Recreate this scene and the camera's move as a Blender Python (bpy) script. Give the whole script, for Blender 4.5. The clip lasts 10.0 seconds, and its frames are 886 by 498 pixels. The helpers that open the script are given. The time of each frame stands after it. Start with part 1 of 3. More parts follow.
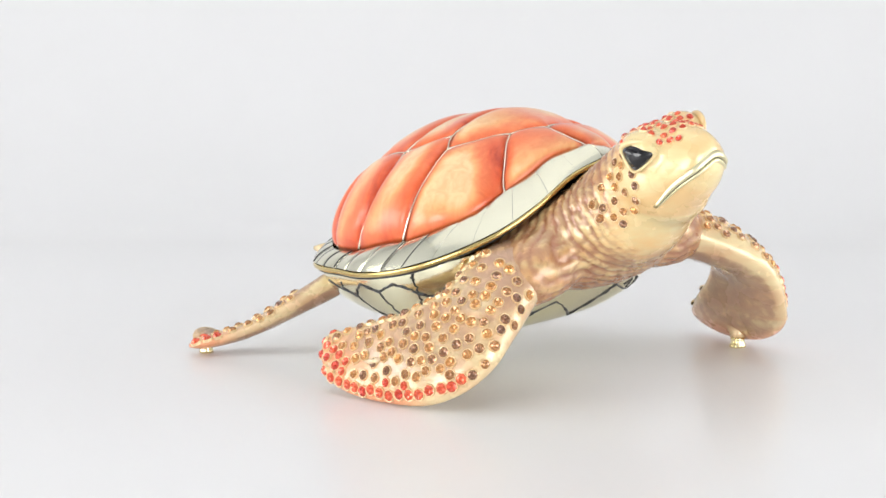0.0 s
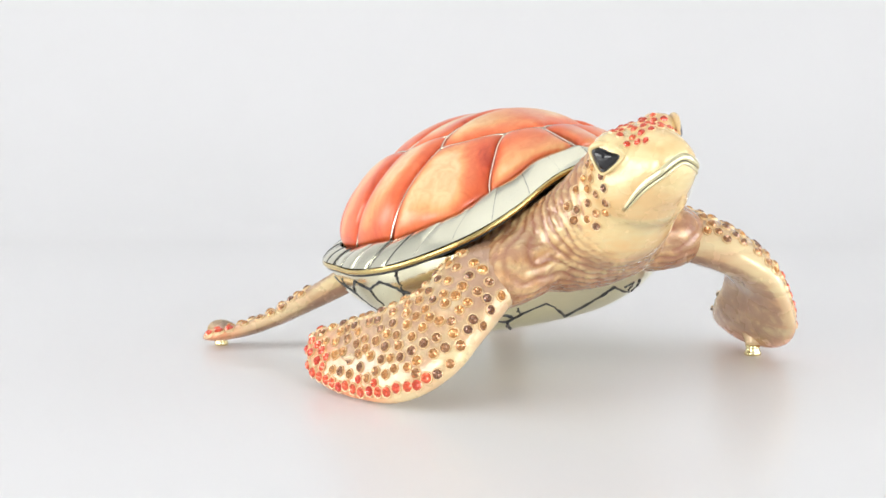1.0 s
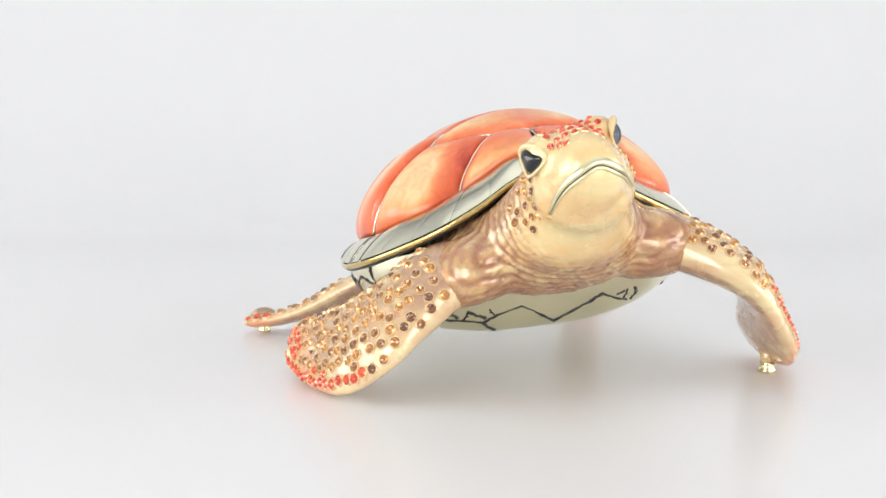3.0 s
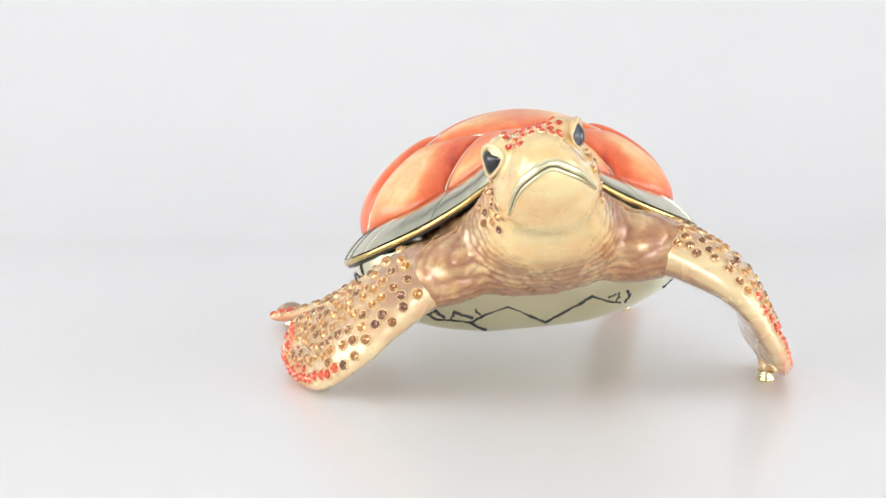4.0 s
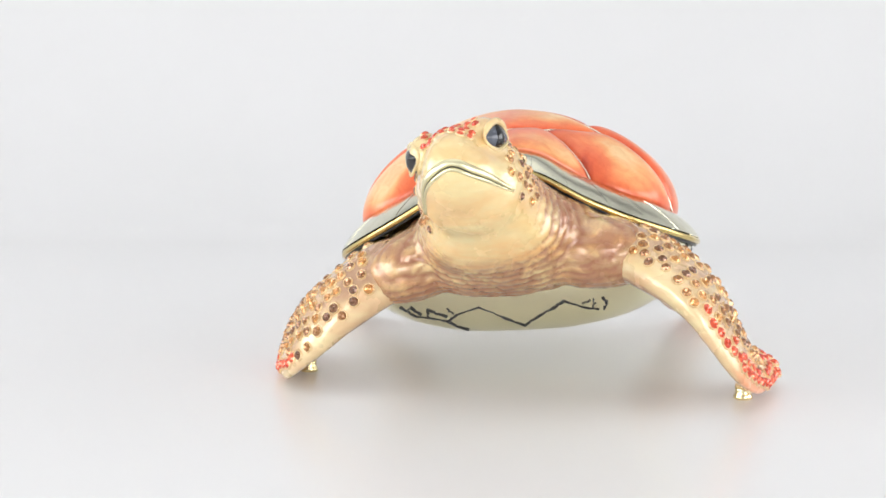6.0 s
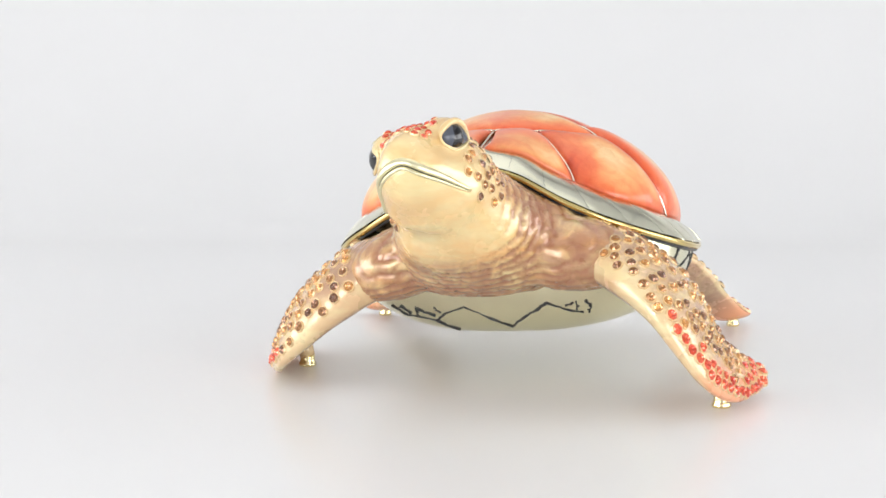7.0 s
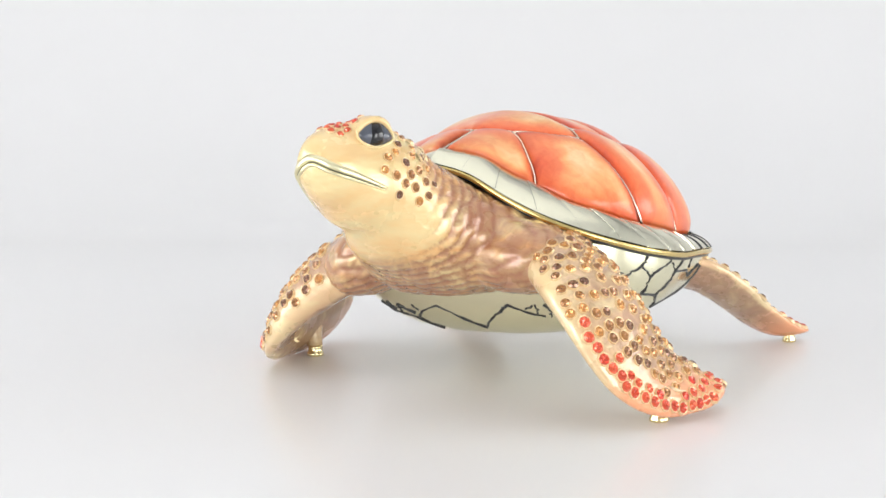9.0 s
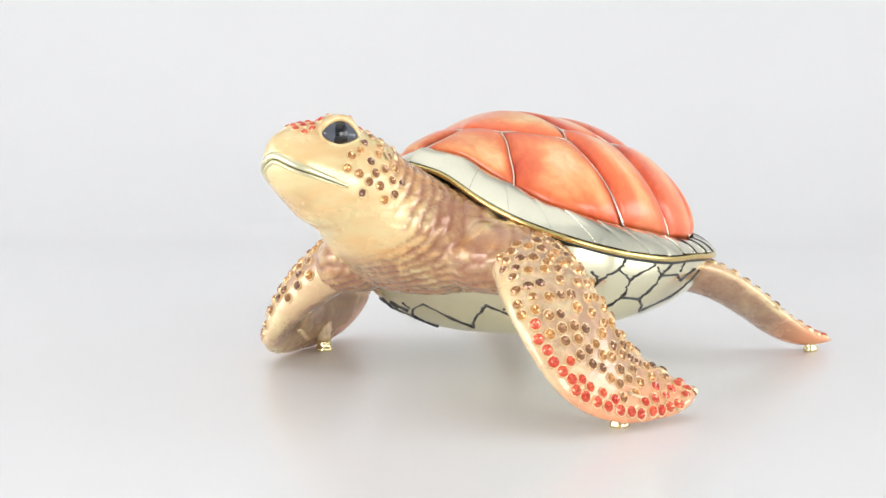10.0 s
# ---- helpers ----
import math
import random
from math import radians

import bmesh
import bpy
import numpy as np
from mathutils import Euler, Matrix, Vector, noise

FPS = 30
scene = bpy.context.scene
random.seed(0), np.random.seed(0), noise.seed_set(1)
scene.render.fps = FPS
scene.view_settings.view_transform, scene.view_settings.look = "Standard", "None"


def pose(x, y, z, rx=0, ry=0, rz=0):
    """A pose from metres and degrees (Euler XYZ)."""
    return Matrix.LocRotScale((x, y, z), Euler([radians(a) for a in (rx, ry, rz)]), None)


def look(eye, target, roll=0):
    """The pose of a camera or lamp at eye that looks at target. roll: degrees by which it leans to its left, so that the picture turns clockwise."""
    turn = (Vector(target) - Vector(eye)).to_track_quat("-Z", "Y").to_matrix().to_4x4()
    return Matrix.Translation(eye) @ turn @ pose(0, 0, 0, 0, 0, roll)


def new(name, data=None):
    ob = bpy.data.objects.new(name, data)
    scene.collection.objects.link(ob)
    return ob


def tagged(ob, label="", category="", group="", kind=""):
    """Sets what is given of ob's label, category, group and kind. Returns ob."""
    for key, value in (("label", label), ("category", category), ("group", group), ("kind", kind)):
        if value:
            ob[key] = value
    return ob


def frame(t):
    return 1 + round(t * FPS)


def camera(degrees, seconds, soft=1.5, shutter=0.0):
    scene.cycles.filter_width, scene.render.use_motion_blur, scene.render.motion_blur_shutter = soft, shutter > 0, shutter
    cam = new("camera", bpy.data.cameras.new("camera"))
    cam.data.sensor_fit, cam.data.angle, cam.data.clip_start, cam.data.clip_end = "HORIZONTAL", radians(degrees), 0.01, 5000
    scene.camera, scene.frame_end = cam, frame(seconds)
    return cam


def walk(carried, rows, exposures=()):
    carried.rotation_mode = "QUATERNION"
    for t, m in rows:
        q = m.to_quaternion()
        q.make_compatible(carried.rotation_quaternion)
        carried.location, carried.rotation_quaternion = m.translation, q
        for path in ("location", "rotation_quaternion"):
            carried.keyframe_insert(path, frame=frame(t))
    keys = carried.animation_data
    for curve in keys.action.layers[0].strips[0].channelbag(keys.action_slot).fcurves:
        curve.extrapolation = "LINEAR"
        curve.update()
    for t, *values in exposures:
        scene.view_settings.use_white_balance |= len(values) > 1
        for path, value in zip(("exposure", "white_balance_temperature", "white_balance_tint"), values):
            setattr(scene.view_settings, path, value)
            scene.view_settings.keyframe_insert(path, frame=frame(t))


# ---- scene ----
from mathutils.bvhtree import BVHTree

cam = camera(28.14, 10.0, soft=1.6)
CAM = pose(0.0, -0.5, 0.10682, 90 - 8.367, 0, 1.2337)
walk(cam, [(0.0, CAM), (10.0, CAM)])

# ---- light ----
world = bpy.data.worlds.new("studio")
scene.world = world
world.use_nodes = True
world.node_tree.nodes["Background"].inputs[0].default_value = (0.9, 0.95, 1.0, 1)
world.node_tree.nodes["Background"].inputs[1].default_value = 0.3


def softbox(name, eye, target, sx, sy, watts, colour=(1, 1, 1)):
    d = bpy.data.lights.new(name, "AREA")
    d.shape, d.size, d.size_y, d.energy, d.color = "RECTANGLE", sx, sy, watts, colour
    ob = new(name, d)
    ob.matrix_world = look(eye, target)
    return ob


softbox("softbox_top", (-0.18, 0.06, 0.96), (-0.16, 0.04, 0.0), 1.3, 1.0, 1.4, (1.0, 0.99, 0.975))
softbox("softbox_left", (-0.86, -0.14, 0.17), (0.0, -0.08, 0.03), 0.7, 0.30, 2.9)
softbox("softbox_right", (0.86, -0.14, 0.17), (0.0, -0.08, 0.03), 0.7, 0.30, 2.8)
softbox("softbox_front_left", (-0.48, -0.70, 0.155), (0.0, 0.0, 0.03), 0.42, 0.28, 2.6)
softbox("softbox_front_right", (0.48, -0.70, 0.155), (0.0, 0.0, 0.03), 0.42, 0.28, 2.3)
scene.view_settings.exposure = -0.01


# ---- materials ----
def material(name):
    m = bpy.data.materials.new(name)
    m.use_nodes = True
    nt = m.node_tree
    return m, nt, nt.nodes["Principled BSDF"]


def node(nt, kind, **values):
    n = nt.nodes.new(kind)
    for k, v in values.items():
        n.inputs[k.replace("_", " ")].default_value = v
    return n


def ramp(nt, stops, src):
    n = nt.nodes.new("ShaderNodeValToRGB")
    e = n.color_ramp.elements
    while len(e) < len(stops):
        e.new(0.5)
    for k, (p, c) in zip(e, stops):
        k.position, k.color = p, (*c, 1)
    nt.links.new(src, n.inputs[0])
    return n


def noise_tex(nt, scale, detail=4.0, rough=0.55, vec=None, distortion=0.0):
    n = node(nt, "ShaderNodeTexNoise", Scale=scale, Detail=detail, Roughness=rough, Distortion=distortion)
    if vec is None:
        vec = nt.nodes.new("ShaderNodeTexCoord").outputs["Object"]
    nt.links.new(vec, n.inputs["Vector"])
    return n


def mix(nt, fac, a, b):
    n = nt.nodes.new("ShaderNodeMix")
    n.data_type = "RGBA"
    for sock, v in ((n.inputs[0], fac), (n.inputs[6], a), (n.inputs[7], b)):
        if isinstance(v, (int, float)):
            sock.default_value = v
        elif isinstance(v, tuple):
            sock.default_value = (*v, 1)
        else:
            nt.links.new(v, sock)
    return n.outputs[2]


def bump(nt, bs, height, strength, distance):
    n = node(nt, "ShaderNodeBump", Strength=strength, Distance=distance)
    nt.links.new(height, n.inputs["Height"])
    nt.links.new(n.outputs[0], bs.inputs["Normal"])
    return n


def gold_material(name, colour, rough, relief=0.02):
    m, nt, b = material(name)
    b.inputs["Metallic"].default_value = 1.0
    n = noise_tex(nt, 900.0, 3.0)
    r = ramp(nt, [(0.3, tuple(c * 0.93 for c in colour)), (0.7, colour)], noise_tex(nt, 90.0).outputs[0])
    nt.links.new(r.outputs[0], b.inputs["Base Color"])
    k = node(nt, "ShaderNodeMapRange", To_Min=rough * 0.7, To_Max=rough * 1.5)
    nt.links.new(noise_tex(nt, 160.0, 5.0).outputs[0], k.inputs[0])
    nt.links.new(k.outputs[0], b.inputs["Roughness"])
    bump(nt, b, n.outputs[0], relief, 0.0004)
    return m


PALE_GOLD = gold_material("pale_gold", (0.77, 0.75, 0.60), 0.15)
BOWL_GOLD = gold_material("bowl_gold", (0.92, 0.88, 0.64), 0.15)
LIP_GOLD = gold_material("lip_gold", (0.88, 0.82, 0.54), 0.3)
DEEP_GOLD = gold_material("deep_gold", (0.78, 0.60, 0.24), 0.16)
PEG_GOLD = gold_material("peg_gold", (0.82, 0.72, 0.42), 0.16)
WIRE_GOLD = gold_material("wire_gold", (0.90, 0.80, 0.66), 0.22)

DARK_ENAMEL, nt, b = material("dark_enamel")
b.inputs["Base Color"].default_value = (0.025, 0.028, 0.032, 1)
b.inputs["Roughness"].default_value = 0.3

EYE_BLACK, nt, b = material("eye_black")
b.inputs["Base Color"].default_value = (0.006, 0.006, 0.008, 1)
b.inputs["Roughness"].default_value = 0.05
b.inputs["Coat Weight"].default_value = 0.35
b.inputs["Coat Roughness"].default_value = 0.02
EYE_GREY, nt, b = material("eye_grey")
b.inputs["Base Color"].default_value = (0.085, 0.095, 0.12, 1)
b.inputs["Roughness"].default_value = 0.12
b.inputs["Coat Weight"].default_value = 0.2


def scute_material():
    """Orange translucent enamel that runs out to cream patches, glossy."""
    m, nt, b = material("orange_enamel")
    tc = nt.nodes.new("ShaderNodeTexCoord")
    lay = nt.nodes.new("ShaderNodeMapping")
    lay.inputs["Scale"].default_value = (1.0, 1.5, 0.45)
    nt.links.new(tc.outputs["Object"], lay.inputs["Vector"])
    n1 = noise_tex(nt, 62.0, 4.0, 0.55, lay.outputs[0], 0.7)
    # cream in the heart of each plate, orange towards its borders
    wave = nt.nodes.new("ShaderNodeMath")
    wave.operation = "MULTIPLY_ADD"
    nt.links.new(n1.outputs[0], wave.inputs[0])
    wave.inputs[1].default_value = 0.75
    attr = nt.nodes.new("ShaderNodeAttribute")
    attr.attribute_name = "heart"
    nt.links.new(attr.outputs["Fac"], wave.inputs[2])
    r = ramp(nt, [(0.24, (0.50, 0.045, 0.015)), (0.36, (0.78, 0.125, 0.038)), (0.56, (0.86, 0.22, 0.075)),
                  (0.76, (0.89, 0.42, 0.17)), (0.92, (0.89, 0.62, 0.32))], wave.outputs[0])
    fine = noise_tex(nt, 240.0, 6.0, 0.65, distortion=1.0)
    veil = ramp(nt, [(0.34, (0.86, 0.66, 0.56)), (0.58, (1.0, 1.0, 1.0))], fine.outputs[0])
    mm = nt.nodes.new("ShaderNodeMix")
    mm.data_type, mm.blend_type = "RGBA", "MULTIPLY"
    mm.inputs[0].default_value = 0.6
    nt.links.new(r.outputs[0], mm.inputs[6])
    nt.links.new(veil.outputs[0], mm.inputs[7])
    nt.links.new(mm.outputs[2], b.inputs["Base Color"])
    b.inputs["Roughness"].default_value = 0.3
    b.inputs["Coat Weight"].default_value = 0.3
    b.inputs["Coat Roughness"].default_value = 0.12
    bump(nt, b, noise_tex(nt, 120.0, 3.0).outputs[0], 0.06, 0.001)
    return m


ORANGE_ENAMEL = scute_material()


def skin_material(name, cream, tan, brown, tip=None, amount=0.5):
    """Pearly cream enamel washed with tan and brown, thicker in the folds."""
    m, nt, b = material(name)
    place = nt.nodes.new("ShaderNodeMapping")
    place.inputs["Scale"].default_value = (0.7, 0.7, 2.2)
    nt.links.new(nt.nodes.new("ShaderNodeTexCoord").outputs["Object"], place.inputs["Vector"])
    big = noise_tex(nt, 70.0, 5.0, 0.6, place.outputs[0], 0.5)
    attr = nt.nodes.new("ShaderNodeAttribute")
    attr.attribute_name = "brown"
    wash = ramp(nt, [(0.38, (0, 0, 0)), (0.60, (1, 1, 1))], big.outputs[0])
    share = node(nt, "ShaderNodeMapRange", From_Max=0.6, To_Min=0.5, To_Max=1.0)
    nt.links.new(attr.outputs["Fac"], share.inputs[0])
    part_tan = nt.nodes.new("ShaderNodeMath")
    part_tan.operation = "MULTIPLY"
    nt.links.new(wash.outputs[0], part_tan.inputs[0])
    nt.links.new(share.outputs[0], part_tan.inputs[1])
    base = mix(nt, part_tan.outputs[0], cream, tan)
    mott = noise_tex(nt, 150.0, 5.0, 0.6, distortion=1.0)
    add = nt.nodes.new("ShaderNodeMath")
    add.operation = "MULTIPLY"
    nt.links.new(mott.outputs[0], add.inputs[0])
    nt.links.new(attr.outputs["Fac"], add.inputs[1])
    fac = ramp(nt, [(amount - 0.12, (0, 0, 0)), (amount + 0.10, (0.75, 0.75, 0.75)), (amount + 0.35, (1, 1, 1))], add.outputs[0])
    col = mix(nt, fac.outputs[0], base, brown)
    if tip:
        at2 = nt.nodes.new("ShaderNodeAttribute")
        at2.attribute_name = "tip"
        col = mix(nt, at2.outputs["Fac"], col, tip)
    nt.links.new(col, b.inputs["Base Color"])
    b.inputs["Metallic"].default_value = 0.12
    k = node(nt, "ShaderNodeMapRange", To_Min=0.2, To_Max=0.34)
    nt.links.new(noise_tex(nt, 120.0, 3.0).outputs[0], k.inputs[0])
    nt.links.new(k.outputs[0], b.inputs["Roughness"])
    b.inputs["Coat Weight"].default_value = 0.8
    b.inputs["Coat Roughness"].default_value = 0.07
    bump(nt, b, noise_tex(nt, 200.0, 2.0, 0.5, place.outputs[0], 0.8).outputs[0], 0.2, 0.0009)
    return m


CREAM, TAN, BROWN = (0.82, 0.67, 0.34), (0.80, 0.44, 0.17), (0.38, 0.165, 0.085)
SKIN = skin_material("cream_brown_enamel", CREAM, TAN, BROWN, amount=0.33)
FLIPPER_SKIN = skin_material("flipper_enamel", (0.84, 0.68, 0.38), (0.74, 0.47, 0.26), (0.44, 0.25, 0.16),
                             tip=(0.90, 0.40, 0.20), amount=0.42)


def crystal_material(name, dark, light):
    m, nt, b = material(name)
    inf = nt.nodes.new("ShaderNodeObjectInfo")
    r = ramp(nt, [(0.0, dark), (1.0, light)], inf.outputs["Random"])
    nt.links.new(r.outputs[0], b.inputs["Base Color"])
    b.inputs["Metallic"].default_value = 0.55
    b.inputs["Roughness"].default_value = 0.10
    b.inputs["Coat Weight"].default_value = 1.0
    b.inputs["Coat Roughness"].default_value = 0.03
    return m


RED_STONE = crystal_material("red_crystal", (0.66, 0.045, 0.018), (0.88, 0.14, 0.05))
BROWN_STONE = crystal_material("brown_crystal", (0.20, 0.085, 0.045), (0.68, 0.31, 0.08))
BEZEL, nt, b = material("bezel_enamel")
b.inputs["Base Color"].default_value = (0.80, 0.60, 0.34, 1)
b.inputs["Metallic"].default_value = 0.3
b.inputs["Roughness"].default_value = 0.3


def white_material(name, colour, rough):
    m, nt, b = material(name)
    r = ramp(nt, [(0.3, tuple(c * 0.985 for c in colour)), (0.7, colour)], noise_tex(nt, 7.0, 5.0).outputs[0])
    nt.links.new(r.outputs[0], b.inputs["Base Color"])
    b.inputs["Roughness"].default_value = rough
    b.inputs["Specular IOR Level"].default_value = 0.4
    bump(nt, b, noise_tex(nt, 1500.0, 2.0).outputs[0], 0.03, 0.0003)
    return m


BOARD = white_material("white_acrylic", (0.83, 0.828, 0.83), 0.27)
TENT = white_material("white_tent_cloth", (0.86, 0.87, 0.88), 0.9)


# ---- mesh helpers ----
def finish(bm, name, mats, smooth=True):
    me = bpy.data.meshes.new(name)
    bmesh.ops.recalc_face_normals(bm, faces=bm.faces)
    bm.to_mesh(me)
    bm.free()
    for m in mats if isinstance(mats, (list, tuple)) else [mats]:
        me.materials.append(m)
    if smooth:
        me.polygons.foreach_set("use_smooth", [True] * len(me.polygons))
    return me


def part(name, bm, mat, parent, label="", smooth=True):
    ob = new(name, finish(bm, name, mat, smooth))
    ob.parent = parent
    if label:
        tagged(ob, label)
    return ob


def grid(bm, rows, closed=False):
    """Faces over rows of points; closed joins each row's end to its start."""
    vs = [[bm.verts.new(p) for p in row] for row in rows]
    for i in range(len(vs) - 1):
        n = len(vs[i])
        for j in range(n if closed else n - 1):
            k = (j + 1) % n
            q = [vs[i][j], vs[i][k], vs[i + 1][k], vs[i + 1][j]]
            bm.faces.new(q)
    return vs


def tube(bm, pts, radius, sides=6, closed=False):
    """A round wire along pts; radius is a number or one for each point."""
    pts = [Vector(p) for p in pts]
    n = len(pts)
    rows = []
    up = Vector((0.13, 0.27, 0.95))
    for i, p in enumerate(pts):
        a = pts[(i - 1) % n] if closed or i else pts[0]
        c = pts[(i + 1) % n] if closed or i < n - 1 else pts[-1]
        t = (c - a).normalized()
        x = t.cross(up).normalized()
        y = x.cross(t)
        r = radius[i] if isinstance(radius, (list, tuple)) else radius
        rows.append([p + (x * math.cos(k * math.tau / sides) + y * math.sin(k * math.tau / sides)) * r for k in range(sides)])
    if closed:
        rows.append(rows[0])
    vs = grid(bm, rows, True)
    if closed:
        bmesh.ops.remove_doubles(bm, verts=bm.verts, dist=1e-7)
    else:
        bm.faces.new(vs[0]), bm.faces.new(vs[-1][::-1])


def table(knots, s):
    """Smooth (Catmull-Rom) reading of rows (s, a, b, ...)."""
    i = 0
    while i < len(knots) - 2 and knots[i + 1][0] < s:
        i += 1
    k0, k1, k2, k3 = knots[max(i - 1, 0)], knots[i], knots[i + 1], knots[min(i + 2, len(knots) - 1)]
    h = k2[0] - k1[0]
    t = min(max((s - k1[0]) / h, 0), 1)
    out = []
    for c in range(1, len(k1)):
        m1 = (k2[c] - k0[c]) / max(k2[0] - k0[0], 1e-9) * h
        m2 = (k3[c] - k1[c]) / max(k3[0] - k1[0], 1e-9) * h
        out.append((2 * t**3 - 3 * t**2 + 1) * k1[c] + (t**3 - 2 * t**2 + t) * m1 + (-2 * t**3 + 3 * t**2) * k2[c] + (t**3 - t**2) * m2)
    return out


# ---- the studio ----
def studio():
    # one sheet: table top that sweeps up into the back wall
    bm = bmesh.new()
    prof = [(-1.30, 0.0), (-0.4, 0.0), (0.24, 0.0)]
    for i in range(1, 17):
        a = i / 16 * math.pi / 2
        prof.append((0.24 + 0.5 * math.sin(a), 0.5 - 0.5 * math.cos(a)))
    prof.append((0.74, 1.0))
    rows = [[(x, y, z) for x in (-0.9, -0.45, 0, 0.45, 0.9)] for y, z in prof]
    rows += [[(x, y + (0.01 if z > 0.001 else 0), z - 0.012) for x in (-0.9, -0.45, 0, 0.45, 0.9)] for y, z in prof[::-1]]
    grid(bm, rows + [rows[0]])
    tagged(part("floor", bm, BOARD, None), "seamless glossy white acrylic table and backdrop sweep", "backdrop", kind="structure")

    def slab(name, x0, x1, y0, y1, z0, z1, mat, label, cat):
        bm = bmesh.new()
        bmesh.ops.create_cube(bm, size=1)
        for v in bm.verts:
            v.co = ((x0 + x1) / 2 + v.co.x * (x1 - x0), (y0 + y1) / 2 + v.co.y * (y1 - y0), (z0 + z1) / 2 + v.co.z * (z1 - z0))
        tagged(part(name, bm, mat, None, smooth=False), label, cat, kind="structure")

    slab("wall_west", -0.96, -0.91, -1.3, 0.78, -0.1, 1.0, TENT, "white cloth side of the light tent", "wall")
    slab("wall_east", 0.91, 0.96, -1.3, 0.78, -0.1, 1.0, TENT, "white cloth side of the light tent", "wall")
    slab("ceiling", -0.96, 0.96, -1.3, 0.78, 1.0, 1.04, TENT, "white cloth top of the light tent", "ceiling")
    # added behind the camera, never in view: bounces even fill light back inside
    slab("wall_south", -0.96, 0.96, -1.36, -1.31, -0.1, 1.04, TENT, "unseen white cloth that closes the tent for even bounce light", "wall")


studio()

# ---- the turtle box: numbers in millimetres, x to its left, -y ahead ----
MM = 0.001
box = tagged(new("turtle_trinket_box"), "orange enamelled gold sea turtle trinket box with crystals on flippers", "trinket box")

ROLL = radians(4.1)


def shell(l, y, h):
    """From the tilted shell's own axes."""
    return Vector((11.0 + l * math.cos(ROLL) - h * math.sin(ROLL), y, 40 + l * math.sin(ROLL) + h * math.cos(ROLL))) * MM


# lower edge of the rim, upper edge of the rim, ridge line, from the front to the rear
RIM_LOW = [(0, 0, -39, 22), (.1, 10.9, -37.8, 18.8), (.2, 22.6, -35.5, 11.7), (.27, 32.5, -32.1, 6.4), (.35, 41.9, -24.8, 1.6), (.42, 48, -15.5, -2.1),
           (.5, 50.3, -4.7, -4.7), (.58, 50, 7.7, -6.7), (.66, 48, 19.9, -7.5), (.74, 45, 32, -8.6), (.82, 39.4, 43, -9.5), (.9, 26.8, 55, -10.1), (1, 0, 63, -10.5)]
RIM_TOP = [(0, 0, -33.9, 25.3), (.1, 10.3, -30.5, 22.8), (.2, 18.2, -27.5, 17.6), (.27, 24, -25.3, 14.6), (.35, 32.5, -23.5, 10), (.42, 39.6, -18.1, 6.6),
           (.5, 43.7, -9, 3.1), (.58, 45, 4.2, -.1), (.66, 43.2, 17, -3), (.74, 40.7, 28.9, -4.6), (.82, 35, 38.9, -5), (.9, 23.8, 50, -4.6), (1, 0, 57, -4.6)]
RIDGE = [(0, -33.9, 25.3), (.1, -27, 27.2), (.2, -17, 29.8), (.27, -10, 31.2), (.35, -5, 32.1), (.42, -1, 32.7), (.5, 3, 32.5), (.58, 9, 31.2),
         (.66, 18, 30.2), (.74, 27, 27.3), (.82, 36, 22.4), (.9, 46, 12.6), (1, 57, -4.6)]


def dome(s, a, side=1):
    """Point of the dome: s front to rear, a from the rim (0) to the ridge (1); shell axes."""
    l, y, h = table(RIM_TOP, s)
    ry, rh = table(RIDGE, s)
    w = a * math.pi / 2
    sn = math.sin(w)
    return Vector((side * l * max(math.cos(w), 0.0) ** 1.135, y + (ry - y) * sn, h + (rh - h) * sn))


def lift(p, d):
    """Moves a point of the dome outwards by d."""
    n = (p - Vector((p.x * 0.25, 8 + (p.y - 8) * 0.35, -12))).normalized()
    return p + n * d


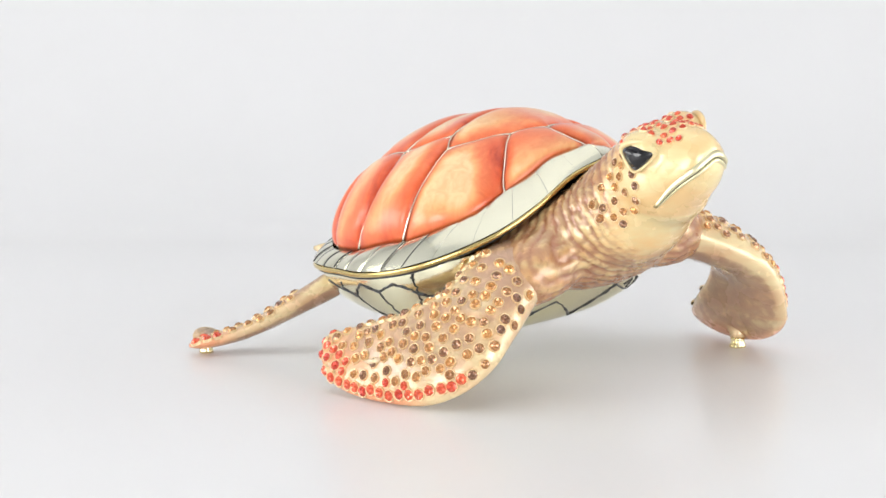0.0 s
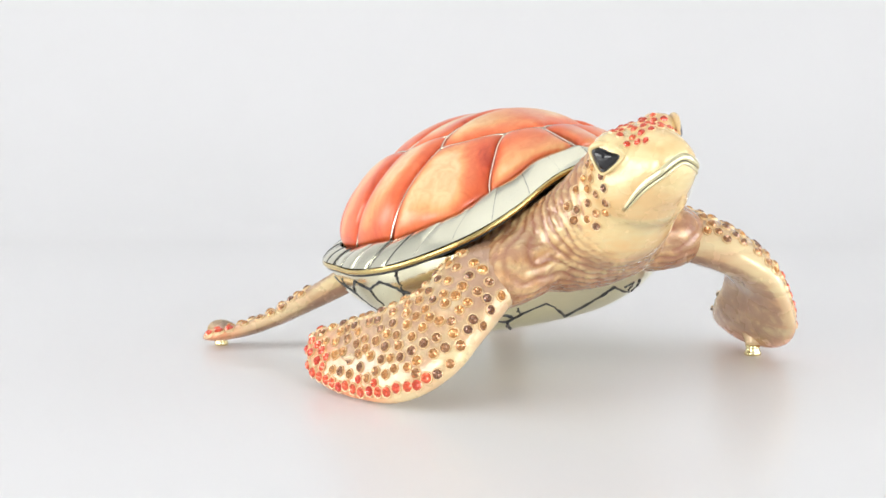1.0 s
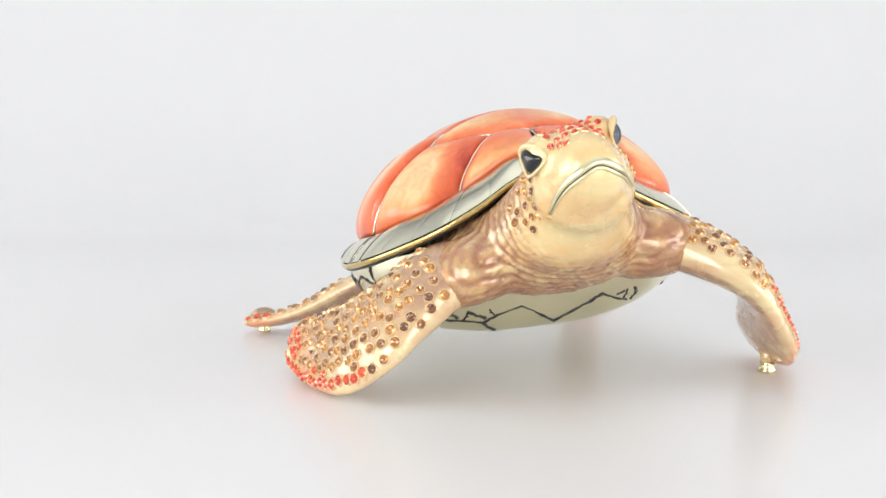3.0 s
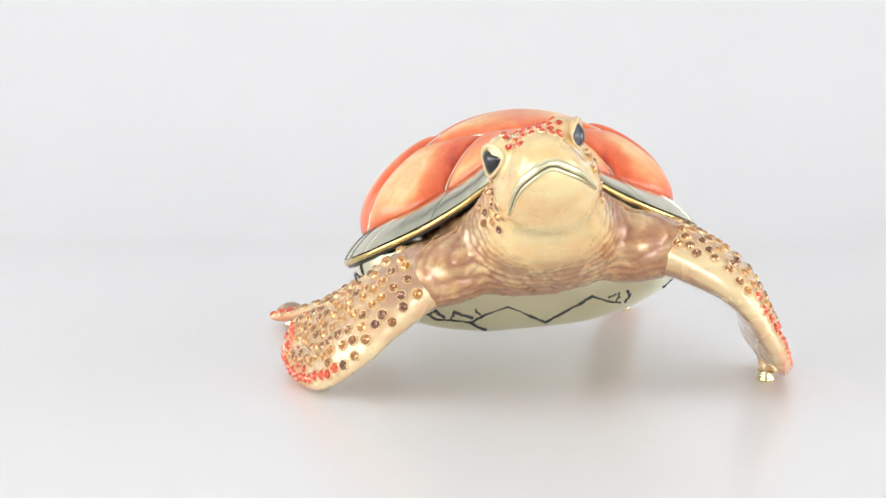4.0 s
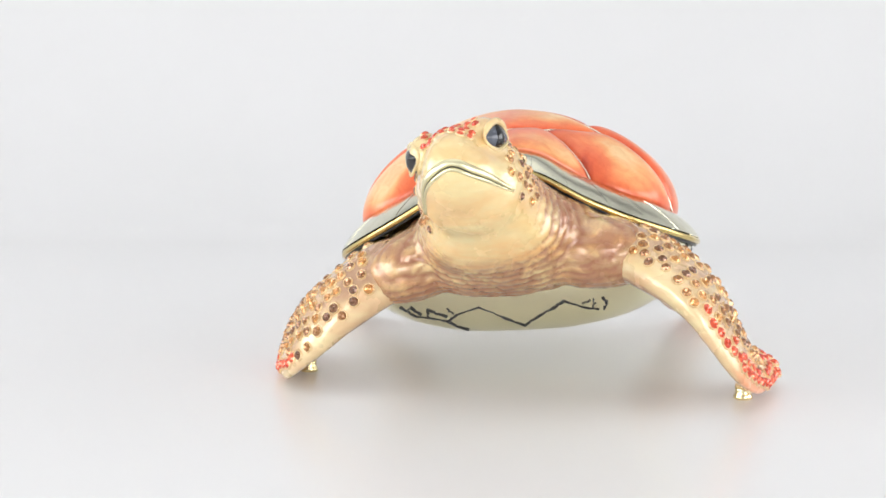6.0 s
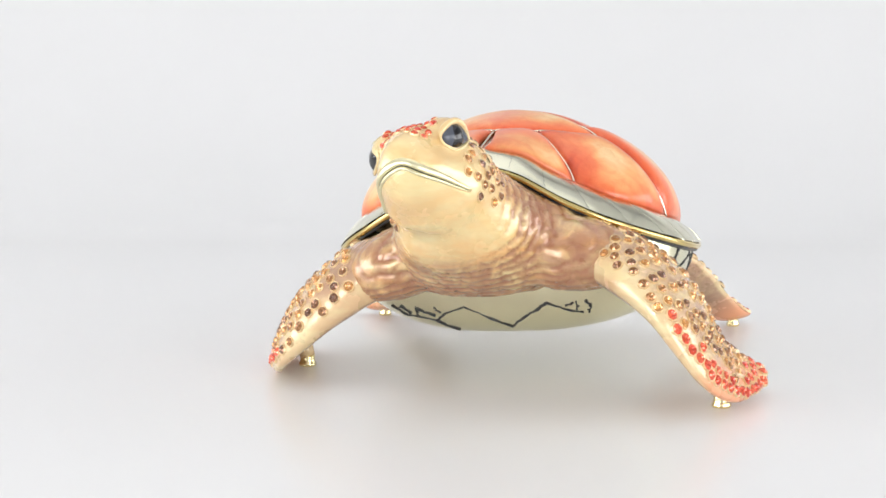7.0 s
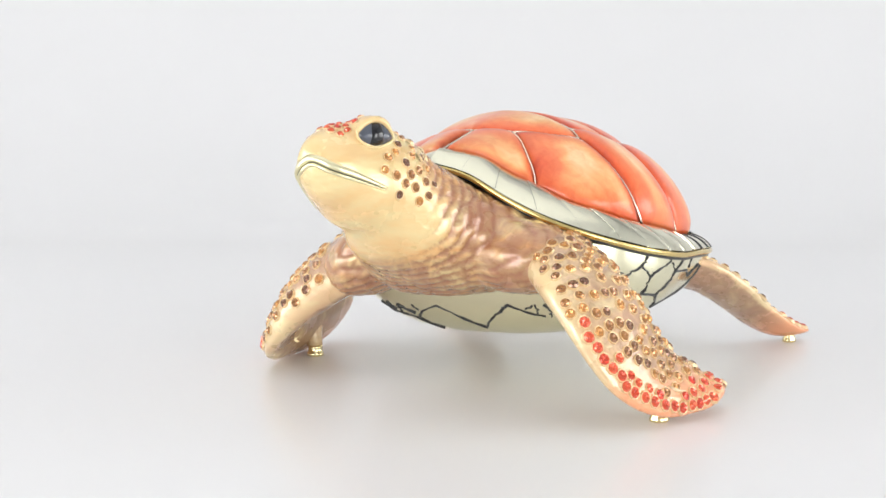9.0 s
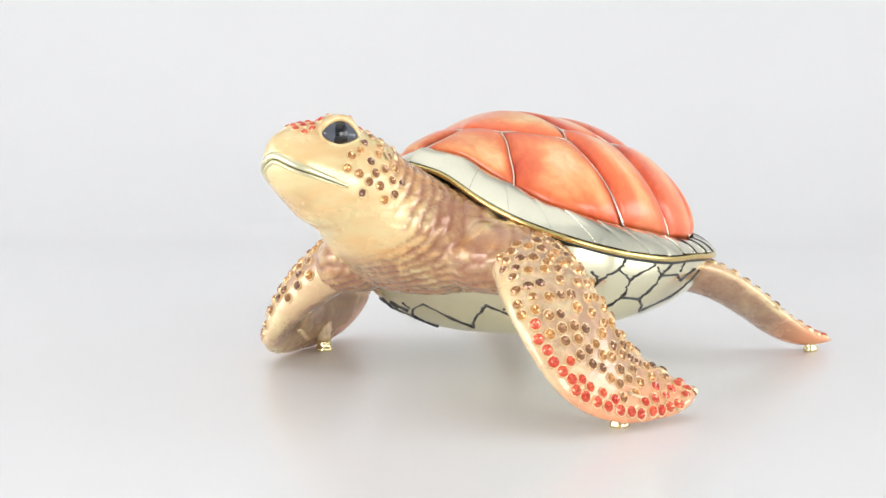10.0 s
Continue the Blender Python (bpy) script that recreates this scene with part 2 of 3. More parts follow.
def carapace():
    lid = bmesh.new()
    rows = []
    for i in range(49):
        s = i / 48
        rows.append([shell(*lift(dome(s, 1 - abs(k) / 14, -1 if k < 0 else 1), -2.0)) for k in range(-14, 15)])
    grid(lid, rows)
    bmesh.ops.remove_doubles(lid, verts=lid.verts, dist=1e-6)
    lid = part("lid", lid, WIRE_GOLD, box, "domed lid with gold wire seams")

    def curve(knots, side):
        """A smooth line through knots (s, a) of one side, read from 0 to 1."""
        rows = [(k / (len(knots) - 1), *p) for k, p in enumerate(knots)]
        return lambda t: Vector((*table(rows, t), side))

    def scute(at, tint, n=24, m=22, puff=2.5):
        """A puffed plate; at(u, v) gives its points in shell axes, tint(u, v) how far the cream shows."""
        bm = bmesh.new()
        rows, hearts = [], []
        for i in range(n + 1):
            u = i / n
            row = []
            for j in range(m + 1):
                v = j / m
                q = max(0.0, (1 - (2 * u - 1) ** 4) * (1 - (2 * v - 1) ** 4))
                row.append(shell(*lift(at(u, v), -1.5 + puff * q ** 0.5)))
                edge = min(1.0, 7 * min(u, 1 - u, v, 1 - v))
                hearts.append(edge * tint(u, v))
            rows.append(row)
        grid(bm, rows)
        ob = part("scute", bm, ORANGE_ENAMEL, lid)
        ob.data.attributes.new("heart", "FLOAT", "POINT").data.foreach_set("value", hearts)
        md = ob.modifiers.new("thick", "SOLIDIFY")
        md.thickness, md.offset = 0.0006, -1
        return ob

    def between(lo, hi, le, ri):
        """Points of a patch inside four border lines."""
        def at(u, v):
            p = lo(u) * (1 - v) + hi(u) * v + le(v) * (1 - u) + ri(v) * u
            p -= lo(0) * (1 - u) * (1 - v) + lo(1) * u * (1 - v) + hi(0) * (1 - u) * v + hi(1) * u * v
            return dome(min(max(p.x, 0), 1), min(max(p.y, 0), 1), -1 if p.z < 0 else 1)
        return at

    def hump(x, c, w):
        return math.exp(-((x - c) / w) ** 2)

    # seams of the side plates, from the rim upwards, and the borders above the plates
    first = [(.268, 0), (.238, .3), (.247, .66)]
    second = [(.525, 0), (.485, .22), (.452, .39), (.432, .53)]
    third = [(.66, 0), (.63, .22), (.62, .42), (.632, .57)]
    fourth = [(.765, 0), (.775, .3), (.795, .58)]
    fifth = [(.87, 0), (.87, .3), (.87, .6)]
    ridge_line = [(.247, .66), (.34, .585), (.432, .53)]
    front_line = [(.247, .66), (.215, .82), (.19, 1)]
    notch = [(.432, .53), (.472, .65), (.488, .80), (.487, 1)]
    upper = [(.472, .65), (.56, .625), (.632, .57)]
    wires = []
    for side in (-1, 1):
        glow = 1.0 if side < 0 else 0.85
        rim_line = lambda a, b: curve([(a, 0), ((a + b) / 2, 0), (b, 0)], side)
        # front plate, orange above and cream towards the rim
        scute(between(rim_line(.01, .268), curve(front_line[::-1], side), curve([(.01, 0), (.03, .7), (.19, 1)], side), curve(first, side)),
              lambda u, v: glow * (0.62 * (1 - v) ** 1.3 * (0.4 + 0.6 * u) + 0.12))
        # the large plate, cream in a slanting sheaf
        scute(between(rim_line(.268, .525), curve(ridge_line, side), curve(first, side), curve(second, side)),
              lambda u, v: glow * (0.66 * hump(u, 0.45 + 0.28 * v, 0.27) * (0.35 + 0.65 * min(1, 2.2 * v)) * min(1, 3.2 * (1 - v)) + 0.42 * hump(u, 0.88, 0.14) * hump(v, 0.25, 0.3)))
        scute(between(rim_line(.525, .66), curve(upper, side), curve(second[:-1] + [(.44, .55), (.472, .65)], side), curve(third, side)),
              lambda u, v: glow * 0.62 * hump(u, 0.55, 0.28) * (0.3 + 0.7 * hump(v, 0.62, 0.4)))
        scute(between(rim_line(.66, .765), curve([(.632, .57), (.71, .585), (.795, .58)], side), curve(third, side), curve(fourth, side)),
              lambda u, v: glow * 0.66 * hump(u, 0.55, 0.26) * (0.35 + 0.65 * v))
        scute(between(rim_line(.765, .87), curve([(.795, .58), (.83, .59), (.87, .6)], side), curve(fourth, side), curve(fifth, side)),
              lambda u, v: 0.55 * hump(u, 0.5, 0.3))
        scute(between(rim_line(.87, 1), curve([(.87, .6), (.93, .6), (1, .6)], side), curve(fifth, side), curve([(1, 0), (1, .3), (1, .6)], side)),
              lambda u, v: 0.5 * hump(u, 0.4, 0.3), n=14)
        for knots in (first, second, third, fourth, fifth, ridge_line, front_line, notch, upper, [(.632, .57), (.71, .585), (.795, .58)],
                      [(.795, .58), (.83, .59), (.87, .6)], [(.632, .57), (.64, .8), (.64, 1)], [(.795, .58), (.80, .8), (.80, 1)]):
            wires.append([dome(*curve(knots, side)(k / 22)) for k in range(23)])
    wires.append([dome(.19 * k / 12, 1) for k in range(13)])

    # the ridge plates run across: (edge of the plate, front border, rear border)
    def over(edge, head_line, tail_line):
        rows_e = [(k / (len(edge) - 1), *p) for k, p in enumerate(edge)]

        def at(u, v):
            w = abs(2 * v - 1)
            s_edge, a_edge = table(rows_e, u)
            s_mid = head_line + (tail_line - head_line) * u
            return dome(s_mid + (s_edge - s_mid) * w ** 3.5, 1 - (1 - a_edge) * w, -1 if v < 0.5 else 1)
        return at

    scute(over([(.19, .985), (.215, .82), (.247, .66), (.34, .585), (.432, .53)], .19, .487),
          lambda u, v: 0.62 * u ** 0.8 * (0.35 + 0.65 * abs(2 * v - 1)) + 0.1, n=30, m=30, puff=2.3)
    scute(over([(.474, .65), (.56, .625), (.632, .57)], .487, .64), lambda u, v: 0.5 * hump(u, 0.7, 0.35), m=28, puff=2.3)
    scute(over([(.632, .57), (.71, .585), (.795, .58)], .64, .80), lambda u, v: 0.5 * hump(u, 0.6, 0.35), m=28, puff=2.3)
    scute(over([(.795, .58), (.83, .59), (.87, .6)], .80, .87), lambda u, v: 0.4, m=28)
    scute(over([(.87, .6), (.93, .6), (1, .6)], .87, 1), lambda u, v: 0.3, m=28)
    for pts in wires:
        bm = bmesh.new()
        tube(bm, [shell(*lift(p, -0.95)) for p in pts], 0.36 * MM)
        part("seam_wire", bm, WIRE_GOLD, lid)

    # the rim: plates that overlap a little, each a little tilted
    cuts = [0, .085, .165, .245, .32, .39, .455, .515, .57, .625, .675, .722, .768, .81, .85, .885, .918, .95, 1]
    rng = random.Random(4)
    for side in (-1, 1):
        for s0, s1 in zip(cuts, cuts[1:]):
            bm = bmesh.new()
            rows = []
            loose = 0.3 if s1 < 0.5 else 1.0
            t0, t1 = rng.uniform(-0.25, 0.35) * loose, rng.uniform(-0.25, 0.35) * loose
            for i in range(9):
                u = i / 8
                s = s0 + (s1 - s0) * (0.012 * loose + (1 - 0.024 * loose) * u)
                lo, up = Vector(table(RIM_LOW, s)), Vector(table(RIM_TOP, s))
                out = Vector(((lo.x + 0.01) / 48, (lo.y - 8) / 52, 0.75)).normalized()
                row = []
                for v in range(9):
                    w = v / 8
                    p = lo.lerp(up, w) + out * (0.7 * math.sin(w * math.pi) ** 0.8 + t0 + (t1 - t0) * u - 0.25 * loose * (2 * u - 1) ** 6)
                    row.append(shell(side * p.x, p.y, p.z))
                lip = lo + Vector((lo.x * -0.012, (lo.y - 8) * -0.012, -0.9))
                inn = lo.lerp(up, 0.25) - out * 2.0
                inn2 = up - out * 1.8
                row += [shell(side * q.x, q.y, q.z) for q in (lip, inn, inn2)]
                rows.append(row)
            vs = grid(bm, rows, True)
            bm.faces.new(vs[0]), bm.faces.new(vs[-1][::-1])
            ob = part("rim_plate", bm, PALE_GOLD, lid)
            ob.data.set_sharp_from_angle(angle=radians(38))
    # dark line between rim plates
    for side in (-1, 1):
        for s in cuts[6 if side < 0 else 10:-1]:
            bm = bmesh.new()
            lo, up = Vector(table(RIM_LOW, s)), Vector(table(RIM_TOP, s))
            out = Vector((lo.x / 48, (lo.y - 8) / 52, 0.75)).normalized()
            pts = [lo.lerp(up, k / 6) + out * (0.66 * math.sin(k / 6 * math.pi) ** 0.8 - 0.02) for k in range(7)]
            tube(bm, [shell(side * p.x, p.y, p.z) for p in pts], (0.13 if s < 0.66 else 0.22) * MM, 5)
            part("rim_groove", bm, DARK_ENAMEL, lid)


carapace()


def ring_points(knots, inset, drop, n=96):
    pts = []
    for i in range(n):
        t = i / n * 2
        side, s = (1, t) if t <= 1 else (-1, 2 - t)
        l, y, h = table(knots, s)
        pts.append(shell(side * l * inset, 8 + (y - 8) * inset, h + drop))
    return pts


def bowl_point(s, b, side=1):
    """Point of the lower half: s front to rear, b from the rim (0) down to the bottom (1); shell axes."""
    l, y, h = table(RIM_LOW, s)
    w = b * math.pi / 2
    k = 0.955 * math.cos(w) ** 0.72
    h0 = min(h - 1.6, -1.0 + (h - 2.0) * 0.6)
    return Vector((side * l * k, 0 + (y - 0) * k, h0 + (-28.6 - h0) * math.sin(w)))


def base():
    bm = bmesh.new()
    rows = []
    for j in range(25):
        b = j / 24.4
        row = []
        for i in range(96):
            t = i / 96 * 2
            side, s = (1, t) if t <= 1 else (-1, 2 - t)
            row.append(shell(*bowl_point(s, b, side)))
        rows.append(row)
    vs = grid(bm, rows, True)
    bm.faces.new(vs[-1])
    bowl = part("bowl", bm, BOWL_GOLD, box, "mirror-polished pale gold belly with dark crackle lines")
    bm = bmesh.new()
    tube(bm, ring_points(RIM_LOW, 0.988, -1.0), 0.85 * MM, 10, True)
    part("rim_band", bm, DEEP_GOLD, box, "rounded gold band under the rim")
    bm = bmesh.new()
    tube(bm, ring_points(RIM_LOW, 0.974, -2.0), 0.5 * MM, 6, True)
    part("lid_gap", bm, DARK_ENAMEL, box, "dark gap under the lid")
    return bowl


bowl = base()

# crackle lines of the belly: (s, b) on the lower half; negative s is the right side
CRACKS = [[(.39, .14), (.405, .2), (.445, .1), (.48, .17), (.505, .11), (.545, .04), (.55, .01)], [(.445, .1), (.46, .03), (.462, .005)], [(.405, .2), (.39, .31)],
          [(.48, .17), (.48, .28), (.475, .31), (.535, .33), (.55, .26), (.57, .12), (.595, .05), (.61, .01)], [(.475, .31), (.46, .37), (.43, .44)],
          [(.535, .33), (.6, .48)], [(.555, .05), (.57, .12), (.635, .13), (.66, .19), (.71, .1)], [(.645, .11), (.66, .02)], [(.6, .48), (.68, .36), (.74, .12)]]
CRACKS_FRONT = [[(-.33, .43), (-.32, .53), (-.28, .55), (-.24, .6), (-.19, .54), (-.11, .51), (-.035, .62), (.045, .72), (.105, .6), (.145, .53), (.17, .47), (.24, .52), (.27, .53)],
                [(-.24, .6), (-.24, .74)], [(-.28, .54), (-.255, .47), (-.225, .55)], [(-.315, .46), (-.295, .44), (-.29, .51)], [(-.205, .48), (-.2, .53)],
                [(.22, .48), (.235, .45)], [(.24, .44), (.25, .51)], [(.26, .43), (.28, .48), (.285, .53)]]
CRACKS_RIGHT = [[(-.765, .12), (-.645, .22), (-.62, .42), (-.595, .53)], [(-.69, .1), (-.695, .17), (-.645, .22)],
                [(-.645, .22), (-.605, .08), (-.58, .1), (-.545, .14), (-.5, .08), (-.47, .11), (-.435, .18), (-.39, .24), (-.38, .29)],
                [(-.545, .14), (-.525, .42), (-.455, .43)], [(-.435, .18), (-.44, .29), (-.455, .43)], [(-.44, .02), (-.44, .08), (-.435, .18)], [(-.39, .24), (-.38, .17)]]


def cracks():
    rng = random.Random(11)
    for knots in CRACKS + CRACKS_FRONT + CRACKS_RIGHT:
        pts, rad = [], []
        for (s0, b0), (s1, b1) in zip(knots, knots[1:]):
            w = rng.uniform(0.24, 0.46)
            for k in range(9 if (s1, b1) == knots[-1] else 8):
                t = k / 8
                sag = 0.006 * math.sin(t * math.pi) * rng.choice((-1, 1)) if k == 4 else 0
                s, b = s0 + (s1 - s0) * t + sag, b0 + (b1 - b0) * t
                q = bowl_point(abs(s), max(b, 0.0), -1 if s < 0 else 1)
                pts.append(shell(*q))
                rad.append((w * (0.75 + 0.45 * abs(2 * t - 1))) * MM)
        bm = bmesh.new()
        tube(bm, pts, rad, 6)
        part("crackle_line", bm, DARK_ENAMEL, bowl)


cracks()


def ellipsoid(bm, centre, radii, turn=(0, 0, 0), seg=20):
    m = pose(*[c * MM for c in centre], *turn) @ Matrix.Diagonal((*[r * MM for r in radii], 1))
    return bmesh.ops.create_uvsphere(bm, u_segments=seg, v_segments=seg // 2 + 2, radius=1, matrix=m)["verts"]


# ---- head, neck and chest ----
# t, centre, half width, up, down, lean of the ring, roll
NECK = [(0, 13, -16, 40, 33, 13, 15, 0, 6), (1, 12, -28, 40.5, 30, 13, 15, 12, 6), (2, 11, -38, 42, 25, 13.5, 15, 22, 7),
        (3, 9.5, -46, 46.5, 19.5, 14, 15, 32, 9), (4, 8.2, -53, 51.5, 16, 14, 15.3, 38, 11), (5, 7.8, -59.3, 57.2, 13.6, 13.5, 14.4, 36, 13),
        (6, 6.3, -66.4, 60, 13.3, 13.9, 12.8, 28, 14), (7, 5.3, -72.6, 62, 10.8, 12.3, 10.3, 18, 14), (8, 4.7, -78.7, 64.3, 8.1, 8.6, 8.1, 10, 14),
        (8.7, 4.1, -82.1, 65.4, 4.9, 4.8, 4.4, 6, 14), (9, 4, -83, 65.4, 0.6, 0.5, 0.5, 5, 14)]


def head():
    bm = bmesh.new()
    rows = []
    n = 44
    for i in range(55):
        x, y, z, w, up, dn, lean, roll = table(NECK, i / 6)
        m = pose(x * MM, y * MM, z * MM) @ pose(0, 0, 0, 0, -roll, 0) @ pose(0, 0, 0, -lean, 0, 0)
        row = []
        for k in range(n):
            a = k / n * math.tau
            c, s = math.cos(a), math.sin(a)
            c = math.copysign(abs(c) ** 0.9, c)
            if s > 0:
                c *= 1 - 0.24 * s ** 0.6 * min(max((i / 6 - 5.6) / 1.4, 0), 1)
            row.append(m @ Vector((c * w * MM, 0, s * (up if s > 0 else dn) * MM)))
        rows.append(row)
    vs = grid(bm, rows, True)
    bm.faces.new(vs[0]), bm.faces.new(vs[-1][::-1])
    # brows and shoulders
    ellipsoid(bm, (10.4, -66.6, 70.9), (5.0, 6.4, 5.2))
    ellipsoid(bm, (-4.2, -66.0, 66.8), (4.4, 6.2, 4.9))
    ellipsoid(bm, (34.5, -34.5, 38.9), (18, 12.5, 10), (0, 4, 0))
    ellipsoid(bm, (-11, -35.5, 34.5), (17, 12.5, 9.6), (0, -24, 0))
    skin = part("head_and_neck", bm, SKIN, box, "cream and brown enamelled head and wrinkled neck")
    md = skin.modifiers.new("fuse", "REMESH")
    md.mode, md.voxel_size, md.use_smooth_shade = "VOXEL", 0.00085, True
    md = skin.modifiers.new("soften", "SMOOTH")
    md.iterations, md.factor = 22, 0.5
    return skin


skin = head()
bpy.context.view_layer.update()
dg = bpy.context.evaluated_depsgraph_get()
made = bpy.data.meshes.new_from_object(skin.evaluated_get(dg))
made.name = "head_and_neck"
skin.modifiers.clear()
skin.data = made


def brownness(p):
    """How brown the paint is: folds of the neck and chest brown, face and throat cream."""
    x, y, z = p / MM
    face = min(max((y + 62) / 14, 0), 1)
    low = min(max((46 - z) / 10, 0), 1)
    return min(1.0, 0.08 + 0.92 * max(face, low * 0.9 * min(max((y + 75) / 20, 0), 1)))


# cast folds round the neck, crossed by finer creases, with darker glaze in the grooves
vals = []
for v in made.vertices:
    x, y, z = v.co / MM
    f = min(max((y + 61) / 9, 0), 1) * min(max((-20 - y) / 6, 0), 1)
    f *= 1 - 0.45 * min(max((abs(x - 10) - 20) / 10, 0), 1)
    t = (y * 0.80 - z * 0.60) + 3.2 * noise.noise(v.co * 55) + 0.9 * noise.noise(v.co * 190)
    ridge = abs(math.sin(t * 1.15))
    u = math.atan2(z - 46, x - 9) * 17 + 2.0 * noise.noise(v.co * 80)
    cross = abs(math.sin(u * 0.85 + 1.3 * math.floor(t * 1.15 / math.pi)))
    deep = (1 - ridge) ** 2 * 0.8 + (1 - cross) ** 4 * 0.45
    b0 = brownness(v.co)
    patch = 0.5 + 0.9 * noise.noise(v.co * 70 + Vector((3, 7, 1)))
    vals.append(b0 * (0.62 + 0.38 * patch) + f * deep * 1.0)
    v.co += v.normal * f * (0.3 - 0.85 * deep + 0.45 * noise.noise(v.co * 140) + 0.25 * noise.noise(v.co * 420)) * MM
made.attributes.new("brown", "FLOAT", "POINT").data.foreach_set("value", vals)
made.polygons.foreach_set("use_smooth", [True] * len(made.polygons))
skin_tree = BVHTree.FromPolygons([v.co for v in made.vertices], [p.vertices for p in made.polygons])


def on_skin(p):
    return skin_tree.find_nearest(Vector(p) * MM)[:2]


def face():
    # eyes: a dark almond, pointed below, with a black iris bulging in front; (centre, way it faces, depth, front, outline, iris)
    left = [(-4.7, .3), (-3.0, 2.6), (0, 3.6), (2.8, 2.6), (4.9, -.8), (2.4, -2.3), (-.4, -2.9), (-3.0, -1.9)]
    right = [(4.4, .6), (2.6, 2.5), (0, 3.1), (-2.7, 2.7), (-4.4, 1.3), (-3.1, -1.5), (-.9, -3.8), (2.2, -1.9)]
    for c, d, deep, outline, iris in (((12.2, -68.3, 71.0), (0.90, -0.42, 0.14), 1.35, left, 2.8), ((-6.8, -67.9, 65.6), (-0.90, -0.44, 0.05), 1.5, right, 4.4)):
        p, n = on_skin(c)
        d = Vector(d).normalized()
        m = Matrix.Translation(p - d * deep * MM) @ d.to_track_quat("Z", "Y").to_matrix().to_4x4()
        count = len(outline)
        knots = [(k - 2, *outline[(k - 2) % count]) for k in range(count + 5)]
        ring = [Vector((*table(knots, k / 40 * count), 0)) for k in range(40)]

        def lens(edge, high):
            bm = bmesh.new()
            rows = [[m @ Vector((q.x * math.sin(j / 20 * math.pi) * MM, q.y * math.sin(j / 20 * math.pi) * MM, high * math.cos(j / 20 * math.pi) * MM))
                     for q in edge] for j in range(1, 20)]
            vs = grid(bm, rows, True)
            bm.faces.new(vs[0]), bm.faces.new(vs[-1][::-1])
            return bm

        eye = part("eye", lens(ring, 2.1), EYE_GREY, box, "glossy black and grey enamel eye")
        small = []
        for q in ring:
            a = math.atan2(q.y, q.x)
            reach = 1 / math.hypot(math.cos(a) / iris, math.sin(a) / 3.6)
            small.append(q.normalized() * min(reach, q.length * 0.97))
        part("pupil", lens(small, 2.4), EYE_BLACK, eye)
        # the lid: a cream roll round the eye, thicker above
        bm = bmesh.new()
        tube(bm, [m @ Vector((q.x * 1.06 * MM, q.y * 1.1 * MM, (0.75 - 0.02 * q.x * q.x) * MM)) for q in ring],
             [(0.42 + 0.5 * min(max(q.y / 2.5, 0), 1)) * MM for q in ring], 8, True)
        part("eyelid", bm, SKIN, eye)
    # mouth: broad polished lips that meet in a dark slit
    path = [(18.3, -70.4, 58.2), (14.6, -76.0, 60.8), (10.2, -80.6, 63.2), (5.0, -84, 65.2), (0.4, -81.8, 62.4), (-2.8, -77, 57.6), (-4.2, -71.0, 51.2)]
    knots = [(k, *p) for k, p in enumerate(path)]
    pts = [on_skin(table(knots, i / 40 * 6)) for i in range(41)]

    def lip(section, label=""):
        bm = bmesh.new()
        rows = []
        for i, (p, n) in enumerate(pts):
            t = (pts[min(i + 1, 40)][0] - pts[max(i - 1, 0)][0]).normalized()
            up = t.cross(n).normalized()
            f = 0.34 + 0.66 * math.sin(i / 40 * math.pi) ** 0.8
            rows.append([p + (up * a * f + n * b * (0.5 + 0.5 * f)) * MM for a, b in section])
        vs = grid(bm, rows, True)
        bm.faces.new(vs[0]), bm.faces.new(vs[-1][::-1])
        return part("lip", bm, LIP_GOLD, box, label)

    lip([(0.12, -0.6), (0.15, 0.25), (0.45, 0.6), (0.9, 0.68), (1.45, 0.45), (1.95, 0.1), (2.1, -0.6)], "polished gold lip line")
    lip([(-0.1, -0.6), (-0.12, 0.2), (-0.4, 0.45), (-0.75, 0.45), (-1.1, 0.1), (-1.2, -0.6)])
    bm = bmesh.new()
    tube(bm, [p + n * 0.05 * MM for p, n in pts[1:-1]], 0.15 * MM, 6)
    part("mouth_slit", bm, DARK_ENAMEL, box)



face()


# ---- crystals ----
def crystal_mesh(name, stone):
    bm = bmesh.new()
    n = 8

    def ring(r, z, turn=0.0):
        return [bm.verts.new((r * math.cos((k + turn) * math.tau / n), r * math.sin((k + turn) * math.tau / n), z)) for k in range(n)]

    a, c, d, e = ring(1.28, -0.35), ring(1.12, 0.22), ring(0.98, 0.18), ring(0.55, 0.58, 0.5)
    for r0, r1, mi in ((a, c, 0), (c, d, 0)):
        for k in range(n):
            bm.faces.new((r0[k], r0[(k + 1) % n], r1[(k + 1) % n], r1[k])).material_index = mi
    for k in range(n):
        bm.faces.new((d[k], d[(k + 1) % n], e[k])).material_index = 1
        bm.faces.new((d[(k + 1) % n], e[(k + 1) % n], e[k])).material_index = 1
    # sunken table, so that the stone catches light in several facets
    mid = bm.verts.new((0, 0, 0.30))
    for k in range(n):
        bm.faces.new((e[k], e[(k + 1) % n], mid)).material_index = 1
    return finish(bm, name, [BEZEL, stone], smooth=False)


RED_MESH = crystal_mesh("red_crystal", RED_STONE)
BROWN_MESH = crystal_mesh("brown_crystal", BROWN_STONE)


